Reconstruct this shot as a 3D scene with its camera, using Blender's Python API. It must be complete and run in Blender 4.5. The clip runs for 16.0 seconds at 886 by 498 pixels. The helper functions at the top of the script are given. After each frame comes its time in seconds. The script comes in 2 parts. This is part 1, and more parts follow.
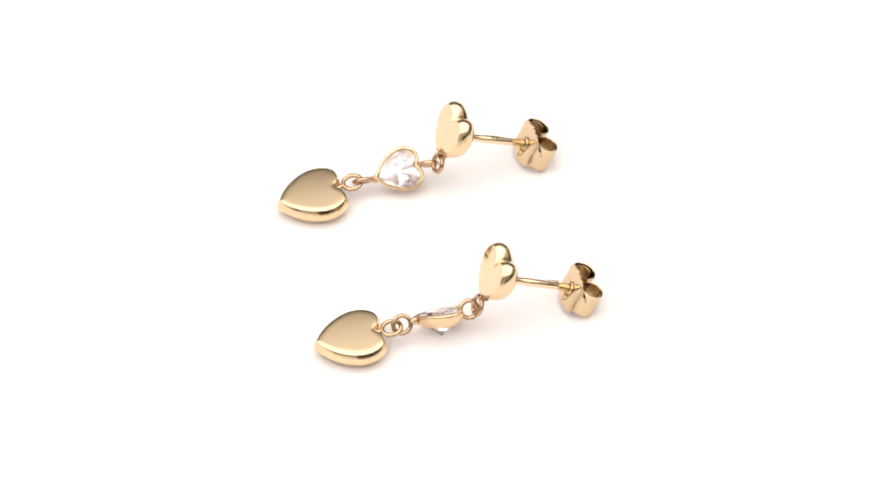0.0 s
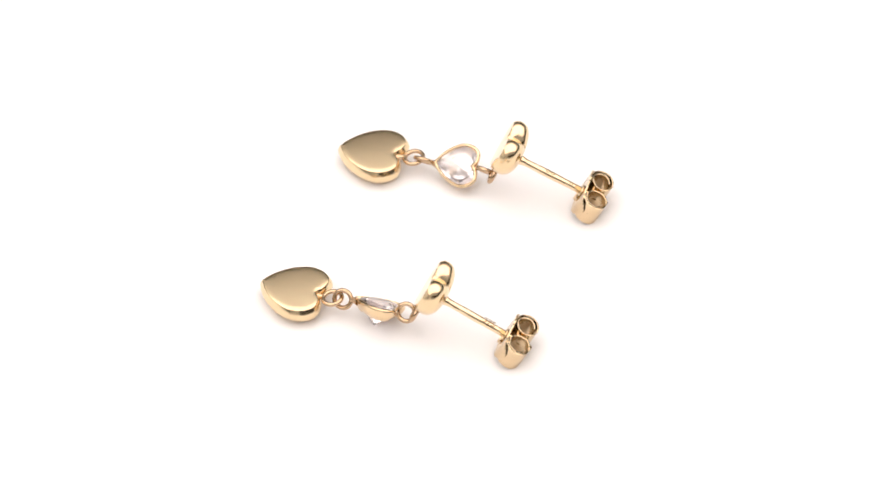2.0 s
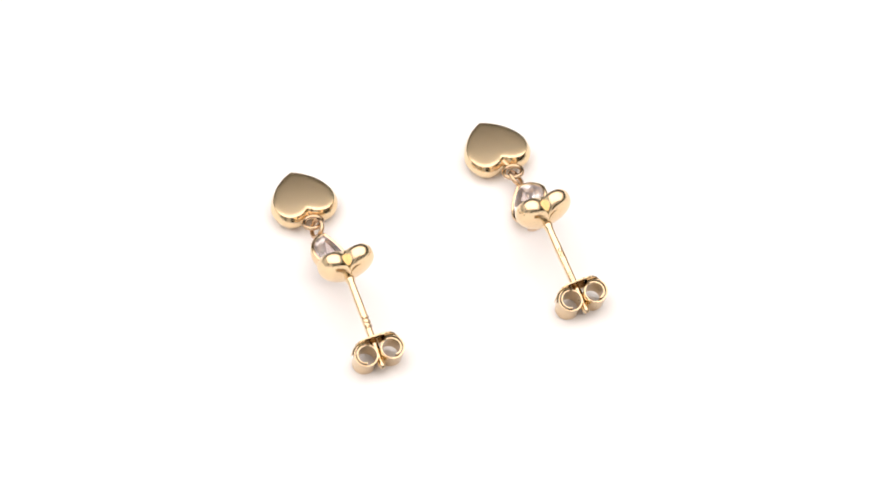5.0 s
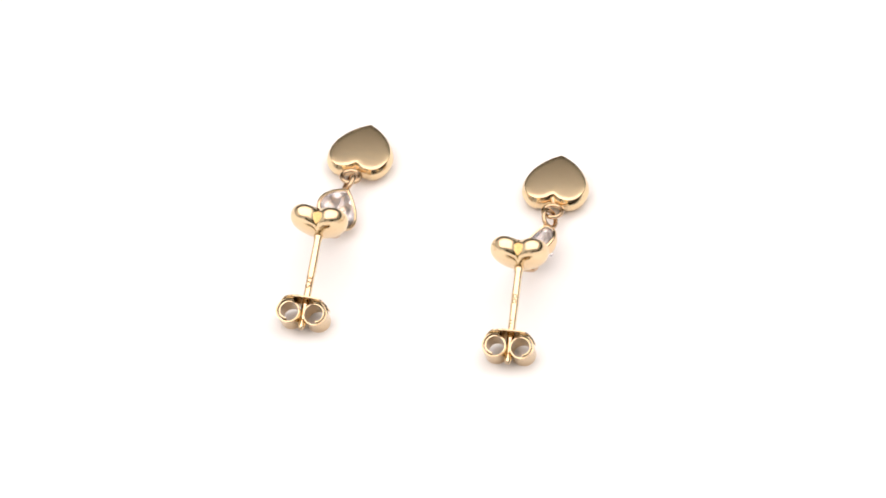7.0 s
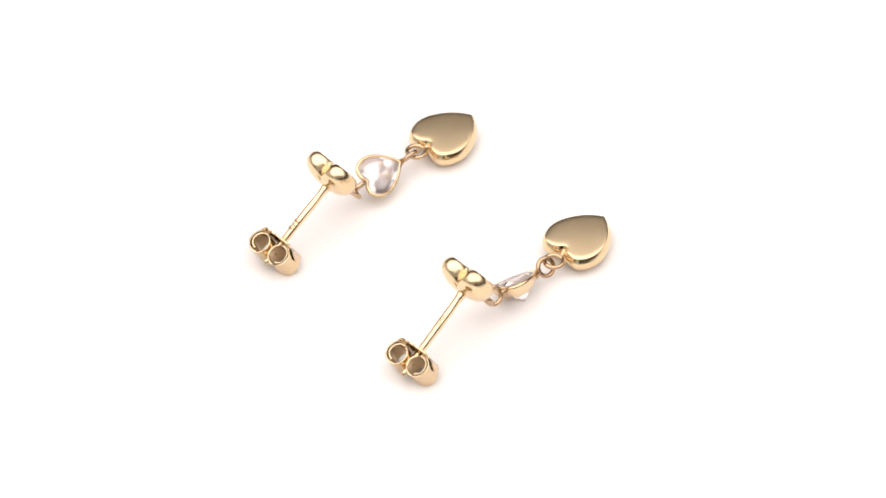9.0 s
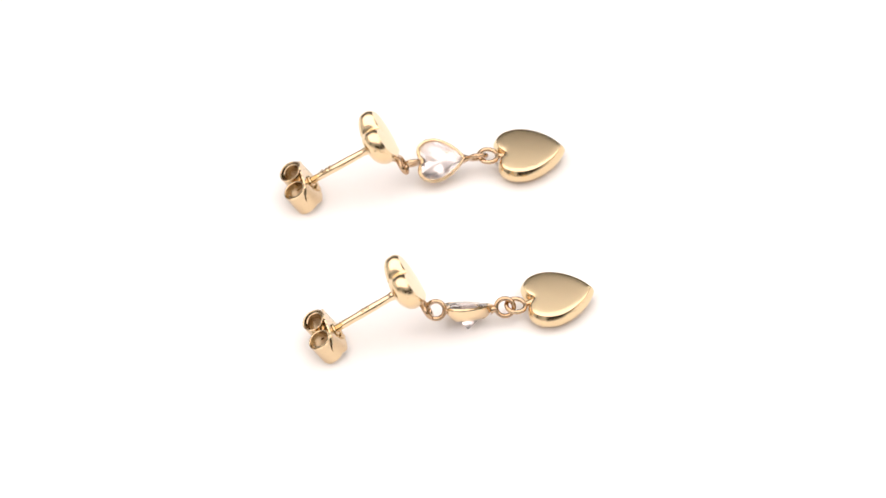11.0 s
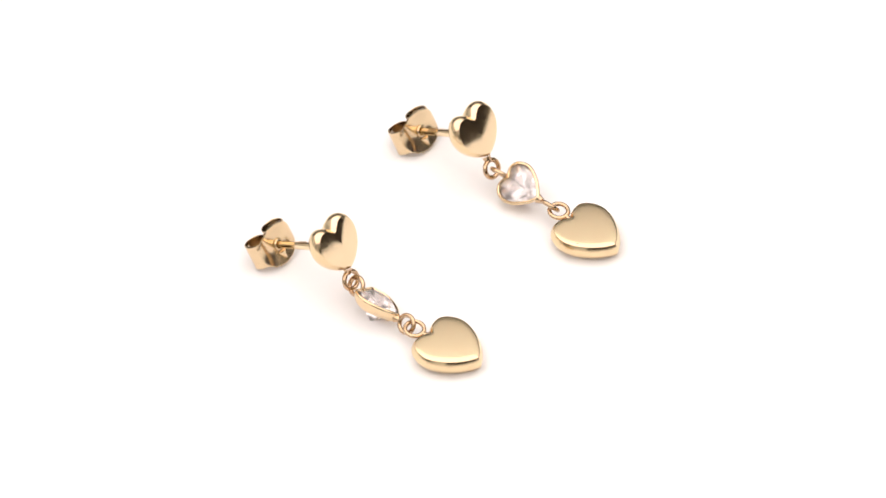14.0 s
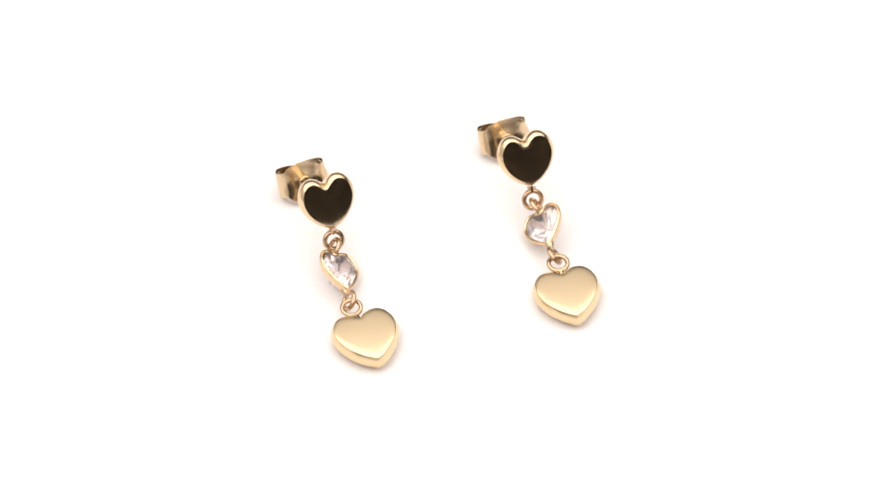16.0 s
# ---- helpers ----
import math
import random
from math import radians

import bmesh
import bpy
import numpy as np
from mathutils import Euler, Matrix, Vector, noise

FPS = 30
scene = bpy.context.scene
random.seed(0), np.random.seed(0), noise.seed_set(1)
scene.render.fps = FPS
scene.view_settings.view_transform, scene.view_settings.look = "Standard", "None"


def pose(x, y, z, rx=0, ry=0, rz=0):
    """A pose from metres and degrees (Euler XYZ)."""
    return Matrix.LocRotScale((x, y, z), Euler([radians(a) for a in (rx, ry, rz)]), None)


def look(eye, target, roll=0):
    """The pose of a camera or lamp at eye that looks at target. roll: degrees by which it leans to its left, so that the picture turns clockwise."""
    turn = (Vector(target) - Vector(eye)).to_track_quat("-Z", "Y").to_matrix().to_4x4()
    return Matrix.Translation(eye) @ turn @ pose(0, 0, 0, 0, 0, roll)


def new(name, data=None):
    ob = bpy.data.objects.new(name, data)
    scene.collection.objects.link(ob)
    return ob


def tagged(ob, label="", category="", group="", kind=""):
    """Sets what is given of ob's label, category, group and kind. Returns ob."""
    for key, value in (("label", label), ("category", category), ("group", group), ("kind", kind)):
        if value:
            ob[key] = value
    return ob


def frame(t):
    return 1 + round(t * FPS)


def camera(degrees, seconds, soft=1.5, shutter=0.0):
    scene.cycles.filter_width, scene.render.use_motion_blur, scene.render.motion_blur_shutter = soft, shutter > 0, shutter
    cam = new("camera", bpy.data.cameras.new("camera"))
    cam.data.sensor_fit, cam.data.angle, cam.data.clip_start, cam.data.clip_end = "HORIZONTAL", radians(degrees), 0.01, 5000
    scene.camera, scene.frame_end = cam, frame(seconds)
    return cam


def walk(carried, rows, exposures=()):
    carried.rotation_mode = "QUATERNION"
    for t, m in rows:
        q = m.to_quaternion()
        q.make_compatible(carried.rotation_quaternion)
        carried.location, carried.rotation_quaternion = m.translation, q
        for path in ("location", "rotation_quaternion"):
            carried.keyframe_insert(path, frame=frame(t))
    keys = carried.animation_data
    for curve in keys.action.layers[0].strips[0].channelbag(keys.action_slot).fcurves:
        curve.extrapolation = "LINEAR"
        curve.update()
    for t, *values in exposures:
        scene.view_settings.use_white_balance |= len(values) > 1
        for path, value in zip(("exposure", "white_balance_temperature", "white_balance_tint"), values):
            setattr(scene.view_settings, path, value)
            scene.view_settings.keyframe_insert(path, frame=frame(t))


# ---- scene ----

# Two gold drop earrings turning on a white surface before a still camera.
# World: metres; the turning axis is the z axis through the origin; MM turns millimetres into metres.
MM = 0.001
SECONDS = 16.0
SPEED = -16.74                      # degrees a second, clockwise seen from above

# ---------------------------------------------------------------- camera
cam = camera(9.0, SECONDS, soft=1.6)
EYE, AIM = (0.00061, -0.40018, 0.40870), (0.00061, 0.00026, 0.00025)
cam.data.dof.use_dof, cam.data.dof.focus_distance, cam.data.dof.aperture_fstop = True, 0.568, 40.0
walk(cam, [(0.0, look(EYE, AIM, -4.27)), (SECONDS, look(EYE, AIM, -4.27))])

# ---------------------------------------------------------------- world and lights
world = bpy.data.worlds.new("studio")
scene.world = world
world.use_nodes = True
world.node_tree.nodes["Background"].inputs[0].default_value = (0.9, 0.95, 1.0, 1)
world.node_tree.nodes["Background"].inputs[1].default_value = 0.02


def softbox(name, eye, target, sx, sy, watts, colour):
    data = bpy.data.lights.new(name, "AREA")
    data.shape, data.size, data.size_y = "RECTANGLE", sx, sy
    data.energy, data.color = watts, colour
    ob = new(name, data)
    ob.matrix_basis = look(eye, target)
    return ob


LAMP = (1.0, 0.965, 0.945)
softbox("softbox_top", (0, -0.17, 0.80), (0, -0.17, 0), 2.4, 1.45, 18.0, LAMP)
softbox("softbox_west", (-1.4, 0.1, 0.55), (0, 0.1, 0.55), 2.0, 0.75, 2.6, LAMP)
softbox("softbox_east", (1.4, 0.1, 0.76), (0, 0.1, 0.76), 2.0, 0.36, 1.5, LAMP)
softbox("softbox_back", (0, 0.735, 0.915), (0, 0, 0), 2.4, 0.30, 1.35, LAMP)
scene.view_settings.exposure = 0.0


# ---------------------------------------------------------------- materials
def material(name):
    m = bpy.data.materials.new(name)
    m.use_nodes = True
    nt = m.node_tree
    return m, nt, nt.nodes["Principled BSDF"]


def node(nt, kind, **kw):
    n = nt.nodes.new(kind)
    for k, v in kw.items():
        n.inputs[k.replace("_", " ")].default_value = v
    return n


def noise_tex(nt, scale, detail=3.0):
    co = nt.nodes.new("ShaderNodeTexCoord")
    n = node(nt, "ShaderNodeTexNoise", Scale=scale, Detail=detail)
    nt.links.new(co.outputs["Object"], n.inputs["Vector"])
    return n


def ramp(nt, source, stops):
    r = nt.nodes.new("ShaderNodeValToRGB")
    while len(r.color_ramp.elements) < len(stops):
        r.color_ramp.elements.new(0.5)
    for e, (p, c) in zip(r.color_ramp.elements, stops):
        e.position, e.color = p, (*c, 1)
    nt.links.new(source, r.inputs[0])
    return r


def gold_material(name, light, dark, rough, spread, bump, scale=900.0):
    """Polished 14 carat gold: tone and gloss vary at two scales, with fine surface relief."""
    m, nt, b = material(name)
    b.inputs["Metallic"].default_value = 1.0
    broad, fine = noise_tex(nt, scale * 0.35), noise_tex(nt, scale * 6)
    tone = ramp(nt, broad.outputs[0], [(0.3, dark), (0.7, light)])
    nt.links.new(tone.outputs[0], b.inputs["Base Color"])
    r = ramp(nt, fine.outputs[0], [(0.3, (rough,) * 3), (0.75, (rough + spread,) * 3)])
    nt.links.new(r.outputs[0], b.inputs["Roughness"])
    bp = node(nt, "ShaderNodeBump", Strength=bump, Distance=0.00004)
    nt.links.new(broad.outputs[0], bp.inputs["Height"])
    nt.links.new(bp.outputs[0], b.inputs["Normal"])
    return m


GOLD = gold_material("polished_gold", (0.855, 0.675, 0.43), (0.79, 0.605, 0.365), 0.18, 0.08, 0.06)
MIRROR = gold_material("mirror_gold", (0.87, 0.695, 0.46), (0.84, 0.66, 0.425), 0.035, 0.09, 0.08)
ROSE = gold_material("rose_gold_bezel", (0.83, 0.645, 0.415), (0.76, 0.57, 0.35), 0.05, 0.06, 0.06)
POLISHED = gold_material("bright_gold_side", (0.855, 0.675, 0.425), (0.80, 0.62, 0.375), 0.15, 0.06, 0.05)
SATIN = gold_material("satin_gold", (0.84, 0.665, 0.425), (0.80, 0.625, 0.39), 0.17, 0.06, 0.01)
# Wire gold is darkened: shade among the small links is put into its colour.
WIRE = gold_material("shaded_gold_wire", (0.65, 0.465, 0.30), (0.54, 0.37, 0.23), 0.07, 0.08, 0.25)
CLUTCH = gold_material("pale_sheet_gold", (0.80, 0.625, 0.40), (0.68, 0.515, 0.325), 0.12, 0.10, 0.2)


def white_surface():
    m, nt, b = material("white_acrylic")
    n = noise_tex(nt, 40, 4)
    c = ramp(nt, n.outputs[0], [(0.3, (0.905, 0.868, 0.86)), (0.7, (0.92, 0.892, 0.886))])
    nt.links.new(c.outputs[0], b.inputs["Base Color"])
    b.inputs["Roughness"].default_value = 0.55
    b.inputs["Specular IOR Level"].default_value = 0.25
    return m


def painted(name, a, c, rough=0.8):
    m, nt, b = material(name)
    n = noise_tex(nt, 6, 5)
    r = ramp(nt, n.outputs[0], [(0.3, a), (0.7, c)])
    nt.links.new(r.outputs[0], b.inputs["Base Color"])
    b.inputs["Roughness"].default_value = rough
    return m


def crystal():
    m, nt, b = material("clear_zirconia")
    b.inputs["Base Color"].default_value = (1.0, 0.895, 0.88, 1)
    b.inputs["Transmission Weight"].default_value = 0.92
    b.inputs["Roughness"].default_value = 0.0
    b.inputs["IOR"].default_value = 1.82
    return m


WHITE = white_surface()
BACK = painted("grey_wall_paint", (0.22, 0.205, 0.19), (0.26, 0.245, 0.23))
PALE = painted("white_ceiling_paint", (0.80, 0.79, 0.77), (0.84, 0.83, 0.81))
# DARK is for unseen panels that the gold reflects as a dark horizon.
DARK = painted("dark_reflection_panel", (0.018, 0.015, 0.013), (0.055, 0.042, 0.034), 0.95)
CRYSTAL = crystal()
STAMP = painted("engraving_shadow", (0.24, 0.15, 0.07), (0.34, 0.21, 0.10), 0.95)
STAMP.node_tree.nodes["Principled BSDF"].inputs["Specular IOR Level"].default_value = 0.05


# ---------------------------------------------------------------- mesh helpers
def bm_mesh(name, bm, mat, smooth=True, sharp=40):
    bmesh.ops.recalc_face_normals(bm, faces=bm.faces)
    me = bpy.data.meshes.new(name)
    bm.to_mesh(me)
    bm.free()
    me.materials.append(mat)
    if smooth:
        me.polygons.foreach_set("use_smooth", [True] * len(me.polygons))
        me.set_sharp_from_angle(angle=radians(sharp))
    return me


def part(name, bm, mat, parent, label="", m=None, smooth=True, sharp=40):
    ob = new(name, bm_mesh(name, bm, mat, smooth, sharp))
    ob.parent = parent
    if m is not None:
        ob.matrix_basis = m
    if label:
        tagged(ob, label)
    return ob


def axes(origin, z, y_hint):
    """A pose in metres from a place in millimetres, its z axis and a hint of its y axis."""
    z = Vector(z).normalized()
    x = Vector(y_hint).cross(z).normalized()
    y = z.cross(x)
    m = Matrix((x, y, z)).transposed().to_4x4()
    m.translation = Vector(origin) * MM
    return m


def heart(width, n=24, notch=0.15, tip=-6.0, blunt=74.0):
    """Outline of a heart with its tip towards -y, counter-clockwise, its middle at the origin.
    Three curves for each half: from the notch up to the lobe, round to the side, and down a full flank to a blunt tip."""
    k = width / 6.1
    w = radians(blunt)
    spans = (((0.0, -notch), (0.30, 0.42 - notch), (0.80, 0.5), (1.45, 0.5)),
             ((1.45, 0.5), (2.33, 0.5), (3.05, -0.5), (3.05, -1.7)),
             ((3.05, -1.7), (3.05, -3.1), (1.9 * math.sin(w), tip + 1.9 * math.cos(w)), (0.0, tip)))
    right = [Vector(spans[0][0])]
    for p0, p1, p2, p3 in spans:
        p0, p1, p2, p3 = Vector(p0), Vector(p1), Vector(p2), Vector(p3)
        for i in range(1, n + 1):
            t = i / n
            u = 1 - t
            right.append(p0 * u ** 3 + p1 * 3 * u * u * t + p2 * 3 * u * t * t + p3 * t ** 3)
    left = [(-p.x, p.y) for p in reversed(right[1:-1])]
    pts = [(x * k, (y + 2.75) * k) for x, y in [tuple(p) for p in right] + left]
    return pts[::-1]


def inset(pts, d):
    """The outline moved inwards by about d."""
    n = len(pts)
    out = []
    for i in range(n):
        ax, ay = pts[i - 1]
        bx, by = pts[(i + 1) % n]
        tx, ty = bx - ax, by - ay
        q = math.hypot(tx, ty) or 1
        out.append((pts[i][0] - ty / q * d, pts[i][1] + tx / q * d))
    half = [(x if (x > 0) == (ox > 0) or abs(ox) < 1e-9 else 0.0, y) for (x, y), (ox, oy) in zip(out, pts)]
    return [(0.0 if abs(o[0]) < 1e-9 else x, y) for (x, y), o in zip(half, pts)]


def loft(bm, rings, cap_first=True, cap_last=True, closed=False):
    """Skins rings of (x, y, z) millimetres that all have as many points."""
    vs = [[bm.verts.new((x * MM, y * MM, z * MM)) for x, y, z in ring] for ring in rings]
    n = len(vs[0])
    pairs = list(zip(vs, vs[1:])) + ([(vs[-1], vs[0])] if closed else [])
    for lo, hi in pairs:
        for i in range(n):
            j = (i + 1) % n
            bm.faces.new((lo[i], lo[j], hi[j], hi[i]))
    if not closed and cap_first:
        bm.faces.new(vs[0][::-1])
    if not closed and cap_last:
        bm.faces.new(vs[-1])
    return bm


def torus(bm, radius, wire, m=None, nu=40, nv=14, arc=360.0, squash=1.0):
    """A wire ring round the z axis; sizes in millimetres."""
    m = m or Matrix()
    whole = arc >= 360
    rings = []
    for i in range(nu if whole else nu + 1):
        a = radians(arc) * i / nu
        ring = []
        for j in range(nv):
            b = 2 * math.pi * j / nv
            q = radius + wire * math.cos(b)
            v = m @ Vector((q * math.cos(a), q * math.sin(a) * squash, wire * math.sin(b)))
            ring.append(tuple(v))
        rings.append(ring)
    return loft(bm, rings, closed=whole)


def rod(bm, path, n=14):
    """A round rod along z through (height, radius) pairs, in millimetres."""
    return loft(bm, [[(r * math.cos(2 * math.pi * i / n), r * math.sin(2 * math.pi * i / n), z) for i in range(n)] for z, r in path])


def stem(bm, p, q, r0, r1, n=12):
    """A tapered stem from p to q, millimetres."""
    p, q = Vector(p), Vector(q)
    z = (q - p).normalized()
    x = z.orthogonal().normalized()
    y = z.cross(x)
    rings = []
    for c, r in ((p, r0), ((p + q) / 2, (r0 + r1) * 0.46), (q, r1)):
        rings.append([tuple(c + x * r * math.cos(2 * math.pi * i / n) + y * r * math.sin(2 * math.pi * i / n)) for i in range(n)])
    return loft(bm, rings)


# ---------------------------------------------------------------- the setting
def slab(name, size, centre, mat, label, m=None):
    bm = bmesh.new()
    bmesh.ops.create_cube(bm, size=1.0)
    bmesh.ops.scale(bm, vec=size, verts=bm.verts)
    ob = new(name, bm_mesh(name, bm, mat, False))
    ob.location = centre
    return tagged(ob, label, name.split("_")[0], kind="structure")


slab("ground", (3.2, 3.2, 0.02), (0, 0, -0.01), WHITE, "seamless plain white studio surface under the earrings")
# Walls and ceiling stay unseen; they are added to shape bounce and reflections.
slab("wall_north", (3.2, 0.02, 1.1), (0, 1.61, 0.54), BACK, "unseen plain grey wall added beyond the surface for reflections")
slab("wall_south", (3.2, 0.02, 1.1), (0, -1.61, 0.54), PALE, "unseen plain white wall added behind the camera for reflections")
# Three unseen dark panels, added to put dark bands into the gold's reflections.
slab("panel_south", (1.95, 0.02, 0.6), (0.6, -1.588, 0.302), DARK, "unseen dark brown panel added to darken low reflections in the gold")
slab("panel_north", (3.1, 0.02, 0.32), (0, 1.588, 0.162), DARK, "unseen dark brown panel added to darken low reflections in the gold")
slab("panel_east", (0.02, 3.13, 0.62), (1.588, 0, 0.312), DARK, "unseen dark brown panel added to darken low reflections in the gold")
slab("wall_west", (0.02, 3.24, 1.1), (-1.61, 0, 0.54), BACK, "unseen plain grey wall added beside the surface for reflections")
slab("wall_east", (0.02, 3.24, 1.1), (1.61, 0, 0.54), BACK, "unseen plain grey wall added beside the surface for reflections")
slab("ceiling", (3.24, 3.24, 0.02), (0, 0, 1.10), PALE, "unseen plain white ceiling added above the softbox for reflections")


# ---------------------------------------------------------------- parts of an earring
def stud_mesh():
    """A puffed heart: two rounded lobes behind with a valley between them, a crisp flat face in front."""
    shape = dict(notch=0.42, tip=-5.35)
    base = heart(5.85, **shape)
    rings = []
    for i in range(13):
        q = 0.06 + 0.94 * math.sin(math.pi / 2 * i / 12)
        z = 1.55 * (1 - (1 - min(q, 1.0) ** 2.3) ** (1 / 2.3))
        rings.append([(x * q, y * q, z) for x, y in heart(5.85, notch=0.42 - 1.5 * (1 - q) ** 0.9, tip=-5.35)])
    for d, z in ((0.0, 1.72), (0.02, 1.86), (0.07, 2.02), (0.15, 2.17), (0.25, 2.29), (0.36, 2.40)):
        rings.append([(x, y, z) for x, y in inset(base, d)])
    edge = inset(base, 0.36)
    for q in (0.97, 0.85, 0.7, 0.52, 0.32, 0.1):
        rings.append([(x * q, y * q, 2.40 + 0.08 * (1 - q * q)) for x, y in edge])
    return loft(bmesh.new(), rings)


def pendant_mesh():
    """A thick heart: a cushioned underside, a steep shoulder and a crisp rim round the faintly domed top."""
    base = heart(6.88, notch=0.15, tip=-5.85, blunt=67.0)

    def dome(x, y):
        return 0.065 * (1 - (x * x + y * y) / 10.0)

    rings = [[(x, y, z) for x, y in inset(base, d)] for d, z in ((1.5, 0.0), (0.85, 0.07), (0.45, 0.27), (0.17, 0.62), (0.03, 1.0), (0.0, 1.2), (0.02, 1.34))]
    for share, d, z in ((0.25, 0.07, 1.50), (0.5, 0.145, 1.68), (0.8, 0.235, 1.86), (1.0, 0.30, 1.975), (1.0, 0.312, 1.995), (1.0, 0.345, 2.02), (1.0, 0.41, 2.042), (1.0, 0.55, 2.06), (1.0, 0.85, 2.068)):
        rings.append([(x, y, z + share * dome(x, y)) for x, y in inset(base, d)])
    edge = inset(base, 0.85)
    for q in (0.9, 0.75, 0.58, 0.38, 0.15):
        rings.append([(x * q, y * q, 2.07 + dome(x * q, y * q)) for x, y in edge])
    return loft(bmesh.new(), rings)


STONE_HEART = dict(notch=0.05, tip=-6.1, blunt=60.0)


def bezel_mesh():
    base = heart(4.65, n=16, **STONE_HEART)
    prof = [(1.0, -0.92), (0.70, -0.74), (0.36, -0.42), (0.13, -0.05), (0.02, 0.22), (0.0, 0.36), (0.05, 0.46), (0.13, 0.52), (0.22, 0.53), (0.31, 0.47), (0.36, 0.34), (0.40, 0.1), (0.50, -0.1), (0.82, -0.6), (1.02, -0.87)]
    bm = bmesh.new()
    return loft(bm, [[(x, y, z) for x, y in inset(base, d)] for d, z in prof], closed=True)


def stone_mesh():
    """A heart-cut stone: flat table, two rows of crown facets, two rows of pavilion facets down to the culet."""
    base = heart(3.92, n=6, **STONE_HEART)
    n = len(base)
    half = [((base[i][0] + base[(i + 1) % n][0]) / 2, (base[i][1] + base[(i + 1) % n][1]) / 2) for i in range(n)]
    rows = [(base, 1.0, 0.40), (half, 0.84, 0.58), (base, 0.62, 0.70)]
    low = [(base, 1.0, 0.32), (half, 0.62, -0.75), (base, 0.28, -1.4)]
    bm = bmesh.new()

    def ring(pts, s, z):
        return [bm.verts.new((x * s * MM, y * s * MM, z * MM)) for x, y in pts]

    def lace(a, b, shift):
        for i in range(n):
            j = (i + 1) % n
            if shift:
                bm.faces.new((a[i], a[j], b[i]))
                bm.faces.new((a[j], b[j], b[i]))
            else:
                bm.faces.new((a[i], b[j], b[i]))
                bm.faces.new((a[i], a[j], b[j]))
    g1 = ring(*rows[0])
    c1, c2 = ring(*rows[1]), ring(*rows[2])
    g0 = ring(*low[0])
    p1, p2 = ring(*low[1]), ring(*low[2])
    lace(g1, c1, True)
    lace(c1, c2, False)
    bm.faces.new(c2)
    for i in range(n):
        j = (i + 1) % n
        bm.faces.new((g0[i], g0[j], g1[j], g1[i]))
    lace(g0, p1, True)
    lace(p1, p2, False)
    tip = bm.verts.new((0, 0.05 * MM, -1.95 * MM))
    for i in range(n):
        bm.faces.new((p2[i], p2[(i + 1) % n], tip))
    return bm


def plate_mesh():
    """The clutch's front plate: an oval sheet with a finely nicked rim, dished round the post, its ends bent back along the scrolls."""
    bm = bmesh.new()
    n = 144
    rings = []
    for s, z in ((0.12, 0.30), (0.16, 0.10), (0.42, 0.05), (0.70, 0.0), (0.94, -0.02), (0.96, -0.025), (1.0, -0.01), (1.0, 0.13), (0.96, 0.155), (0.94, 0.16), (0.70, 0.18), (0.42, 0.24), (0.2, 0.32)):
        ring = []
        for i in range(n):
            a = 2 * math.pi * i / n
            nick = 1 - (0.035 + 0.02 * math.sin(a * 5)) * (0.5 + 0.5 * math.cos(a * 24)) * abs(math.sin(a)) * (s > 0.99)
            x, y = 2.62 * s * nick * math.cos(a), 2.2 * s * nick * math.sin(a)
            past = max(abs(x) - 1.35, 0.0)
            ring.append((x, y, z + 1.46 - math.sqrt(2.13 - past * past)))
        rings.append(ring)
    return loft(bm, rings, closed=True)


def scroll_mesh(side):
    """One rolled ear of the clutch: a strip curled in on itself towards the post; its axis is y."""
    bm = bmesh.new()
    grid = []
    n = 72
    for i in range(n + 1):
        t = i / n
        a = radians(-105 + 540 * t)
        r = 1.30 - 0.34 * t ** 1.2 - 0.10 * max(0.0, t - 0.9) / 0.1
        cx, cz = 1.36 - 0.06 * t, 1.50
        h = 1.30 - 0.16 * max(0.0, t - 0.6) / 0.4 + 0.03 * math.sin(9 * t) + 0.02 * math.sin(31 * t)
        ring = []
        for q, y in ((r, -h), (r, h), (r - 0.07, h * 1.015), (r - 0.14, h * 0.99), (r - 0.14, -h * 0.99), (r - 0.07, -h * 1.015)):
            ring.append((side * (cx + q * math.cos(a)), y, cz + q * math.sin(a)))
        grid.append(ring)
    return loft(bm, grid)


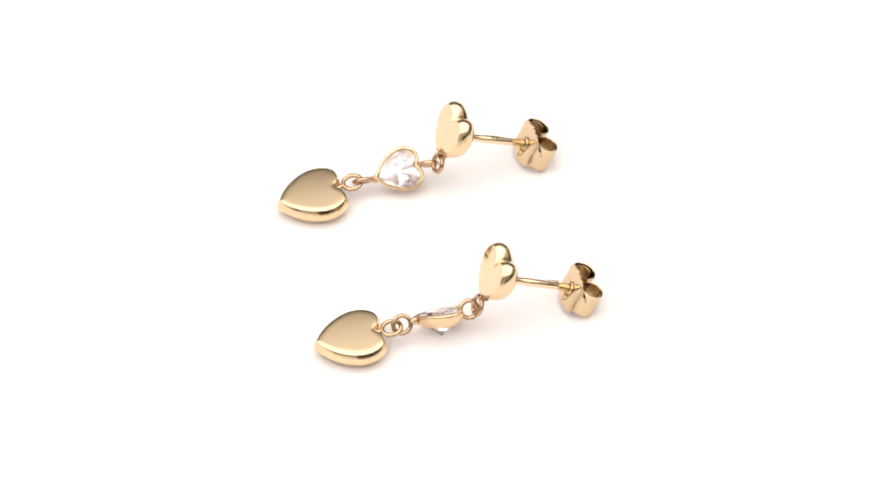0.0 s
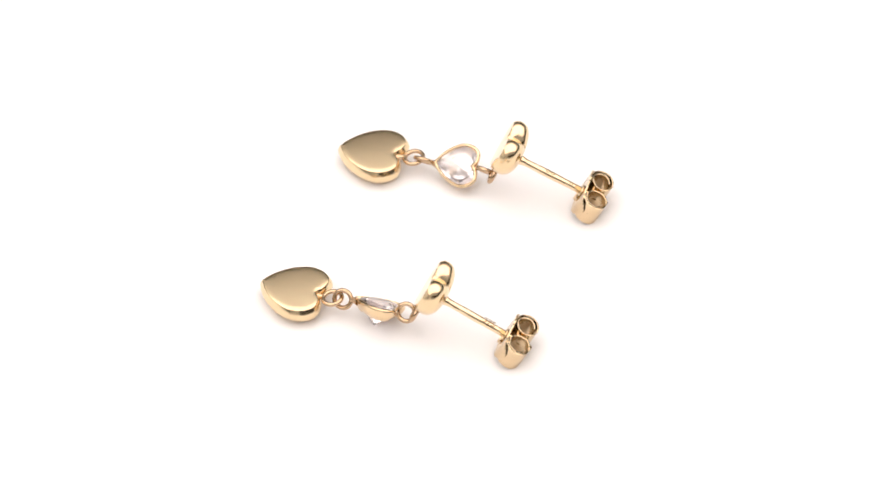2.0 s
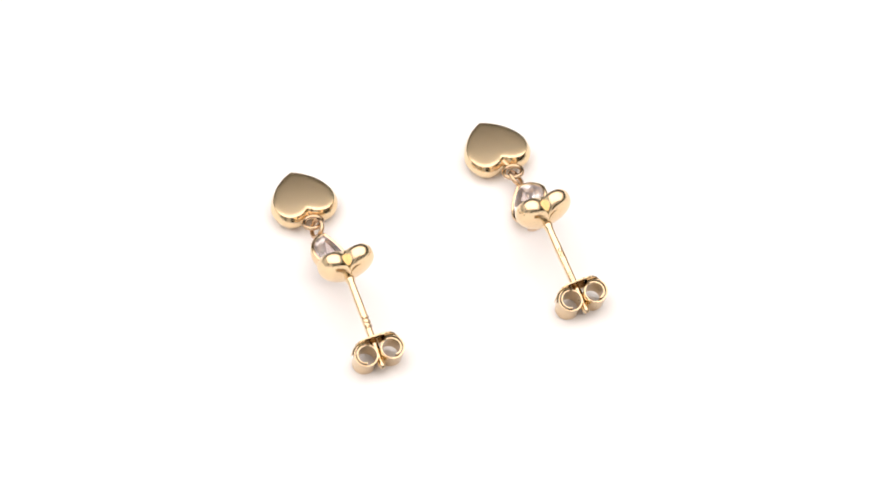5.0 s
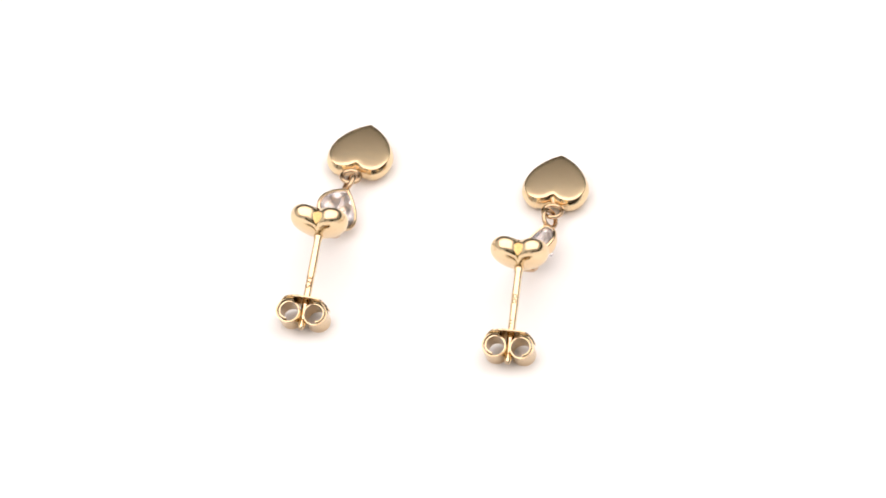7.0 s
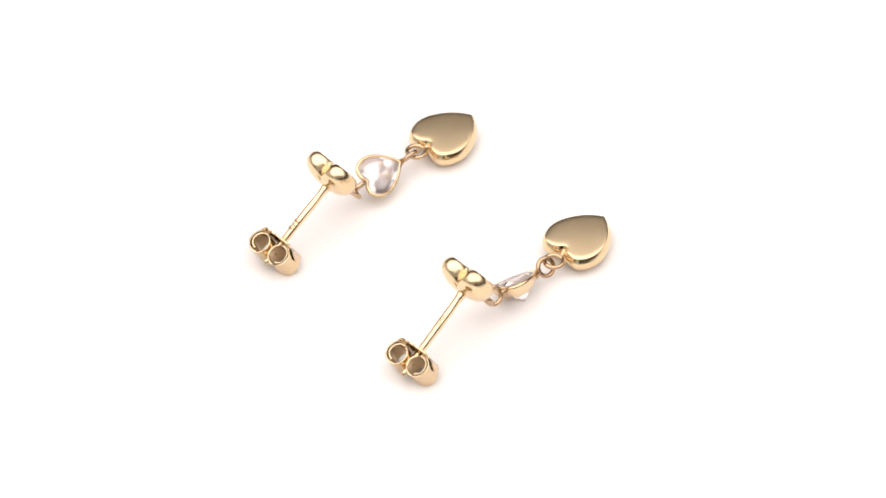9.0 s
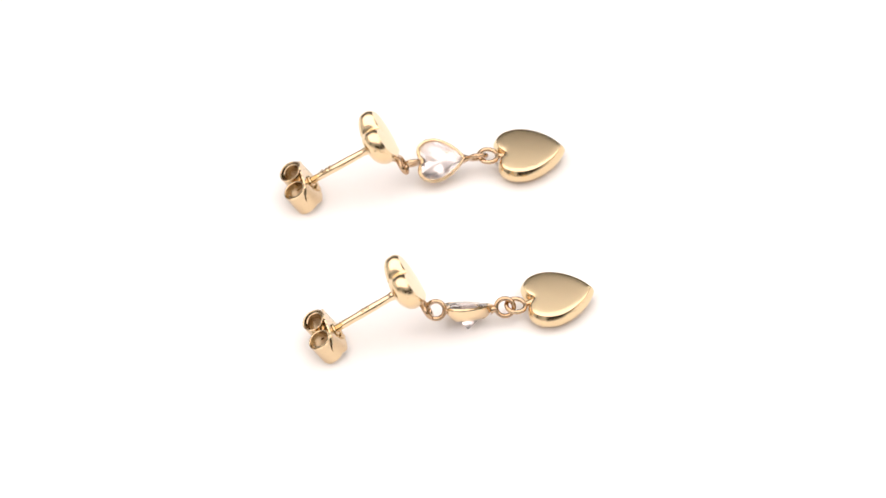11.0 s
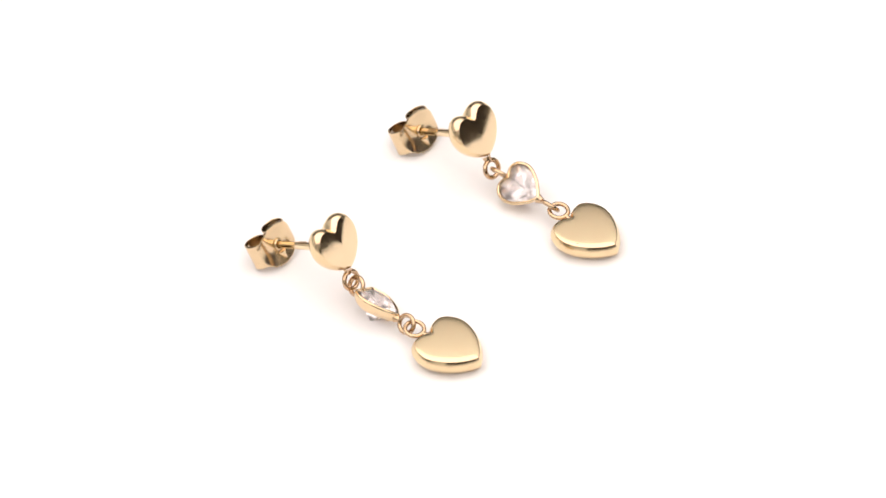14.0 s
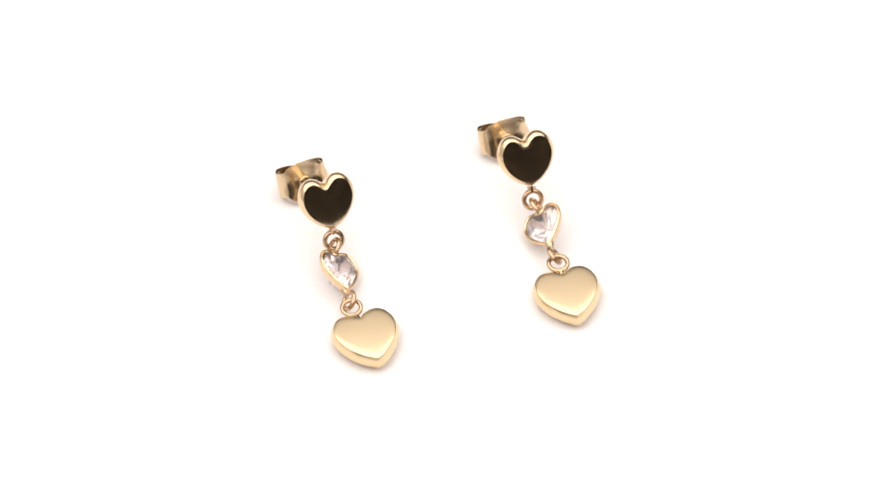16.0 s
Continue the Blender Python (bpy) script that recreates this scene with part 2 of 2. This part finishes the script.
def hallmark(pin, written):
    """Stamps on the upper side of the post: the fineness number on one, a worn mark on the other."""
    if written:
        curve = bpy.data.curves.new("fineness", "FONT")
        curve.body, curve.size, curve.extrude, curve.align_x, curve.align_y = "375", 0.95 * MM, 0.022 * MM, "CENTER", "CENTER"
        ob = bpy.data.objects.new("fineness", curve)
        me = bpy.data.meshes.new_from_object(ob)
        bpy.data.objects.remove(ob)
        me.materials.clear()
        me.materials.append(STAMP)
        stamp = new("hallmark", me)
        stamp.parent = pin
        # letters run along the post, their tops to one side
        turn = Matrix(((0, 1, 0), (0, 0, 1), (1, 0, 0))).to_4x4()
        turn.translation = (0, 0.385 * MM, 4.75 * MM)
        stamp.matrix_basis = turn
    else:
        bm = bmesh.new()
        for z in (2.75, 3.28):
            m = Matrix.Translation((0, 0.385 * MM, z * MM)) @ Matrix.Rotation(radians(90), 4, "X") @ Matrix.Scale(MM, 4)
            ring = bmesh.new()
            torus(ring, 0.17, 0.045, nu=16, nv=6, squash=1.15)
            for v in ring.verts:
                v.co = m @ (v.co / MM)
            merged = bpy.data.meshes.new("worn_mark")
            ring.to_mesh(merged)
            ring.free()
            bm.from_mesh(merged)
            bpy.data.meshes.remove(merged)
        for z, w, l in ((5.3, 0.26, 0.07), (5.6, 0.22, 0.07), (5.95, 0.26, 0.07)):
            m = Matrix.Translation((-0.1 * MM, 0.375 * MM, z * MM)) @ Matrix.Rotation(radians(18), 4, "Y") @ Matrix.Diagonal((w * MM, 0.05 * MM, l * MM, 1))
            bmesh.ops.create_cube(bm, size=1.0, matrix=m)
        part("hallmark", bm, STAMP, pin, "", None, False)


# ---------------------------------------------------------------- an earring
def earring(label, base, face, turn, lean, ring_c, stone_c, stone_dir, stone_up, pring, pend_cleft, pend_tip, mark, swing, forth):
    """All places in millimetres, as the earring lies at the start; base: the ground below its stud.
    turn: heading of the post in degrees; lean: how far the post dips; swing: degrees by which the stud is off square to it; forth: how far it stands before the post's root."""
    thing = new("drop_earring")
    thing.location = Vector(base) * MM
    here = Matrix.Translation(-thing.location)
    d = Vector((math.cos(radians(turn)) * math.cos(radians(lean)), math.sin(radians(turn)) * math.cos(radians(lean)), -math.sin(radians(lean))))
    up = (Vector((0, 0, 1)) - d * d.z).normalized()
    root = Vector(face) + d * 2.48

    # stud and its post
    tilt = Matrix.Rotation(radians(swing), 3, d.cross(up)) @ d
    seat = root - up * 0.04 - d * forth
    stud = part("stud_heart", stud_mesh(), GOLD, thing, "puffed polished gold heart with a flat mirror face", here @ axes(seat, -tilt, up))
    stud.data.materials.append(MIRROR)
    for p in stud.data.polygons:
        p.material_index = 1 if p.normal.z > 0.97 and p.center.z > 2.39 * MM else 0
    post = rod(bmesh.new(), [(-0.9, 0.5), (-0.1, 0.5), (0.22, 0.42), (0.4, 0.385), (1.7, 0.385), (1.9, 0.41), (3.9, 0.415), (4.1, 0.385), (8.4, 0.38), (8.5, 0.33), (8.7, 0.33), (8.8, 0.40), (9.4, 0.38), (9.7, 0.22)])
    pin = part("post", post, MIRROR, thing, "straight gold ear post with a stamped hallmark", here @ axes(root, d, up))
    hallmark(pin, mark)

    # butterfly clutch
    clutch = part("butterfly_clutch", plate_mesh(), CLUTCH, thing, "pale gold butterfly clutch with a nicked rim", here @ axes(root + d * 6.75, d, up))
    for side in (-1, 1):
        part("scroll", scroll_mesh(side), CLUTCH, clutch)
    tab = [(0.55 * math.cos(radians(a)), -1.15 - 0.62 * math.sin(radians(a)), -0.03) for a in (-30, 90, 210)]
    top = [(x * 0.3, y * 0.85 - 0.15, -0.28) for x, y, z in tab]
    part("stamped_tab", loft(bmesh.new(), [[(x, y, 0.1) for x, y, z in tab], tab, top]), CLUTCH, clutch, "", None, False)
    part("collar", torus(bmesh.new(), 0.52, 0.12, Matrix.Translation((0, 0, -0.02))), CLUTCH, clutch)

    # ring under the stud's tip, with a short bail
    ring_c = Vector(ring_c)
    bm = torus(bmesh.new(), 0.92, 0.25)
    m = axes(ring_c, -d, up)
    tip = seat - d * 1.5 - up * 2.62
    stem(bm, Vector((0, 0.75, 0)), (m.inverted() @ (tip * MM)) / MM, 0.3, 0.5)
    part("stud_ring", bm, WIRE, thing, "", here @ m)

    # stone in its setting, a loop at each end
    c = Vector(stone_dir).normalized()
    setm = axes(stone_c, stone_up, c)
    c = setm.to_3x3() @ Vector((0, 1, 0))
    tipv, cleftv = Vector(stone_c) - c * 2.6, Vector(stone_c) + c * 2.1
    setting = part("stone_setting", bezel_mesh(), ROSE, thing, "heart-shaped gold bezel", here @ setm)
    part("stone", stone_mesh(), CRYSTAL, setting, "clear faceted heart-cut stone with a faint pink tint", None, False)
    inv = setm.inverted()

    def loop(name, start, towards, reach):
        bm = bmesh.new()
        p = inv @ (Vector(start) * MM) / MM
        q = inv @ (Vector(towards) * MM) / MM
        w = (q - p).normalized()
        side = Vector((0, 0, 1)).cross(w).normalized()
        centre = p + w * reach
        m = Matrix.Translation(centre) @ Matrix((w, side.cross(w), side)).transposed().to_4x4()
        torus(bm, 0.89, 0.24, m)
        stem(bm, p - w * 0.35, centre - w * 0.86, 0.52, 0.25)
        part(name, bm, WIRE, setting)

    pring = Vector(pring)
    loop("stud_loop", cleftv, ring_c, (ring_c - cleftv).length - 0.95)
    loop("pendant_loop", tipv, pring, (pring - tipv).length - 1.1)

    # flat pendant heart with its ring
    pc, pt = Vector(pend_cleft), Vector(pend_tip)
    pdir = (pt - pc).normalized()
    pn = pdir.cross(Vector((0, 0, 1)).cross(pdir)).normalized()
    pm = axes(pc + pdir * 2.92 - pn * 2.17, pn, -pdir)
    pend = part("pendant_heart", pendant_mesh(), POLISHED, thing, "thick gold heart with a softly polished top", here @ pm, sharp=25)
    pend.data.materials.append(SATIN)
    for p in pend.data.polygons:
        p.material_index = 1 if p.normal.z > 0.9 and p.center.z > 1.5 * MM else 0
    q = (pm.inverted() @ (pring * MM)) / MM
    tilt = Matrix.Translation(q) @ Matrix.Rotation(radians(4), 4, "X")
    bm = torus(bmesh.new(), 0.95, 0.23, tilt)
    stem(bm, tilt @ Vector((0, -0.95, 0)), Vector((0, 2.75, 1.35)), 0.22, 0.42)
    part("pendant_ring", bm, WIRE, pend)
    if mark:
        m = Matrix.Translation((-2.45 * MM, -0.2 * MM, 2.165 * MM)) @ Matrix.Rotation(radians(62), 4, "Z") @ Matrix.Diagonal((0.028 * MM, 0.19 * MM, 0.014 * MM, 1))
        bm = bmesh.new()
        bmesh.ops.create_icosphere(bm, subdivisions=2, radius=1.0, matrix=m)
        part("scratch", bm, STAMP, pend, "tiny dark scratch in the polish")
    tagged(thing, label, "earring", "pair of drop earrings")
    return thing


A = earring("gold heart drop earring, clear stone showing its face, lying on white", (2.0, 10.6, 0), (1.84, 10.43, 6.40), 15.0, 26.3,
            (0.75, 10.35, 2.6), (-3.42, 10.10, 2.05), (0.95, 0.20, 0.12), (-0.02, -0.60, 0.80), (-8.15, 9.30, 1.75), (-9.79, 8.64, 2.38), (-15.64, 7.13, 2.17), False, -0.7, 0.32)
B = earring("gold heart drop earring, clear stone tipped on edge, lying on white", (5.1, -9.8, 0), (4.94, -10.13, 6.45), 11.5, 26.8,
            (3.65, -10.25, 2.6), (-0.30, -11.12, 2.2), (0.96, 0.19, 0.15), (-0.06, 0.57, 0.82), (-5.10, -11.9, 1.95), (-6.67, -12.1, 2.40), (-12.74, -13.1, 2.19), True, -0.9, 0.2)


# ---------------------------------------------------------------- what moves
def motions():
    """Both earrings turn together about the axis at a steady rate."""
    for ob in (A, B):
        at = ob.matrix_basis.copy()
        rows = []
        for i in range(65):
            t = SECONDS * i / 64
            rows.append((t, pose(0, 0, 0, 0, 0, SPEED * t) @ at))
        walk(ob, rows)


motions()
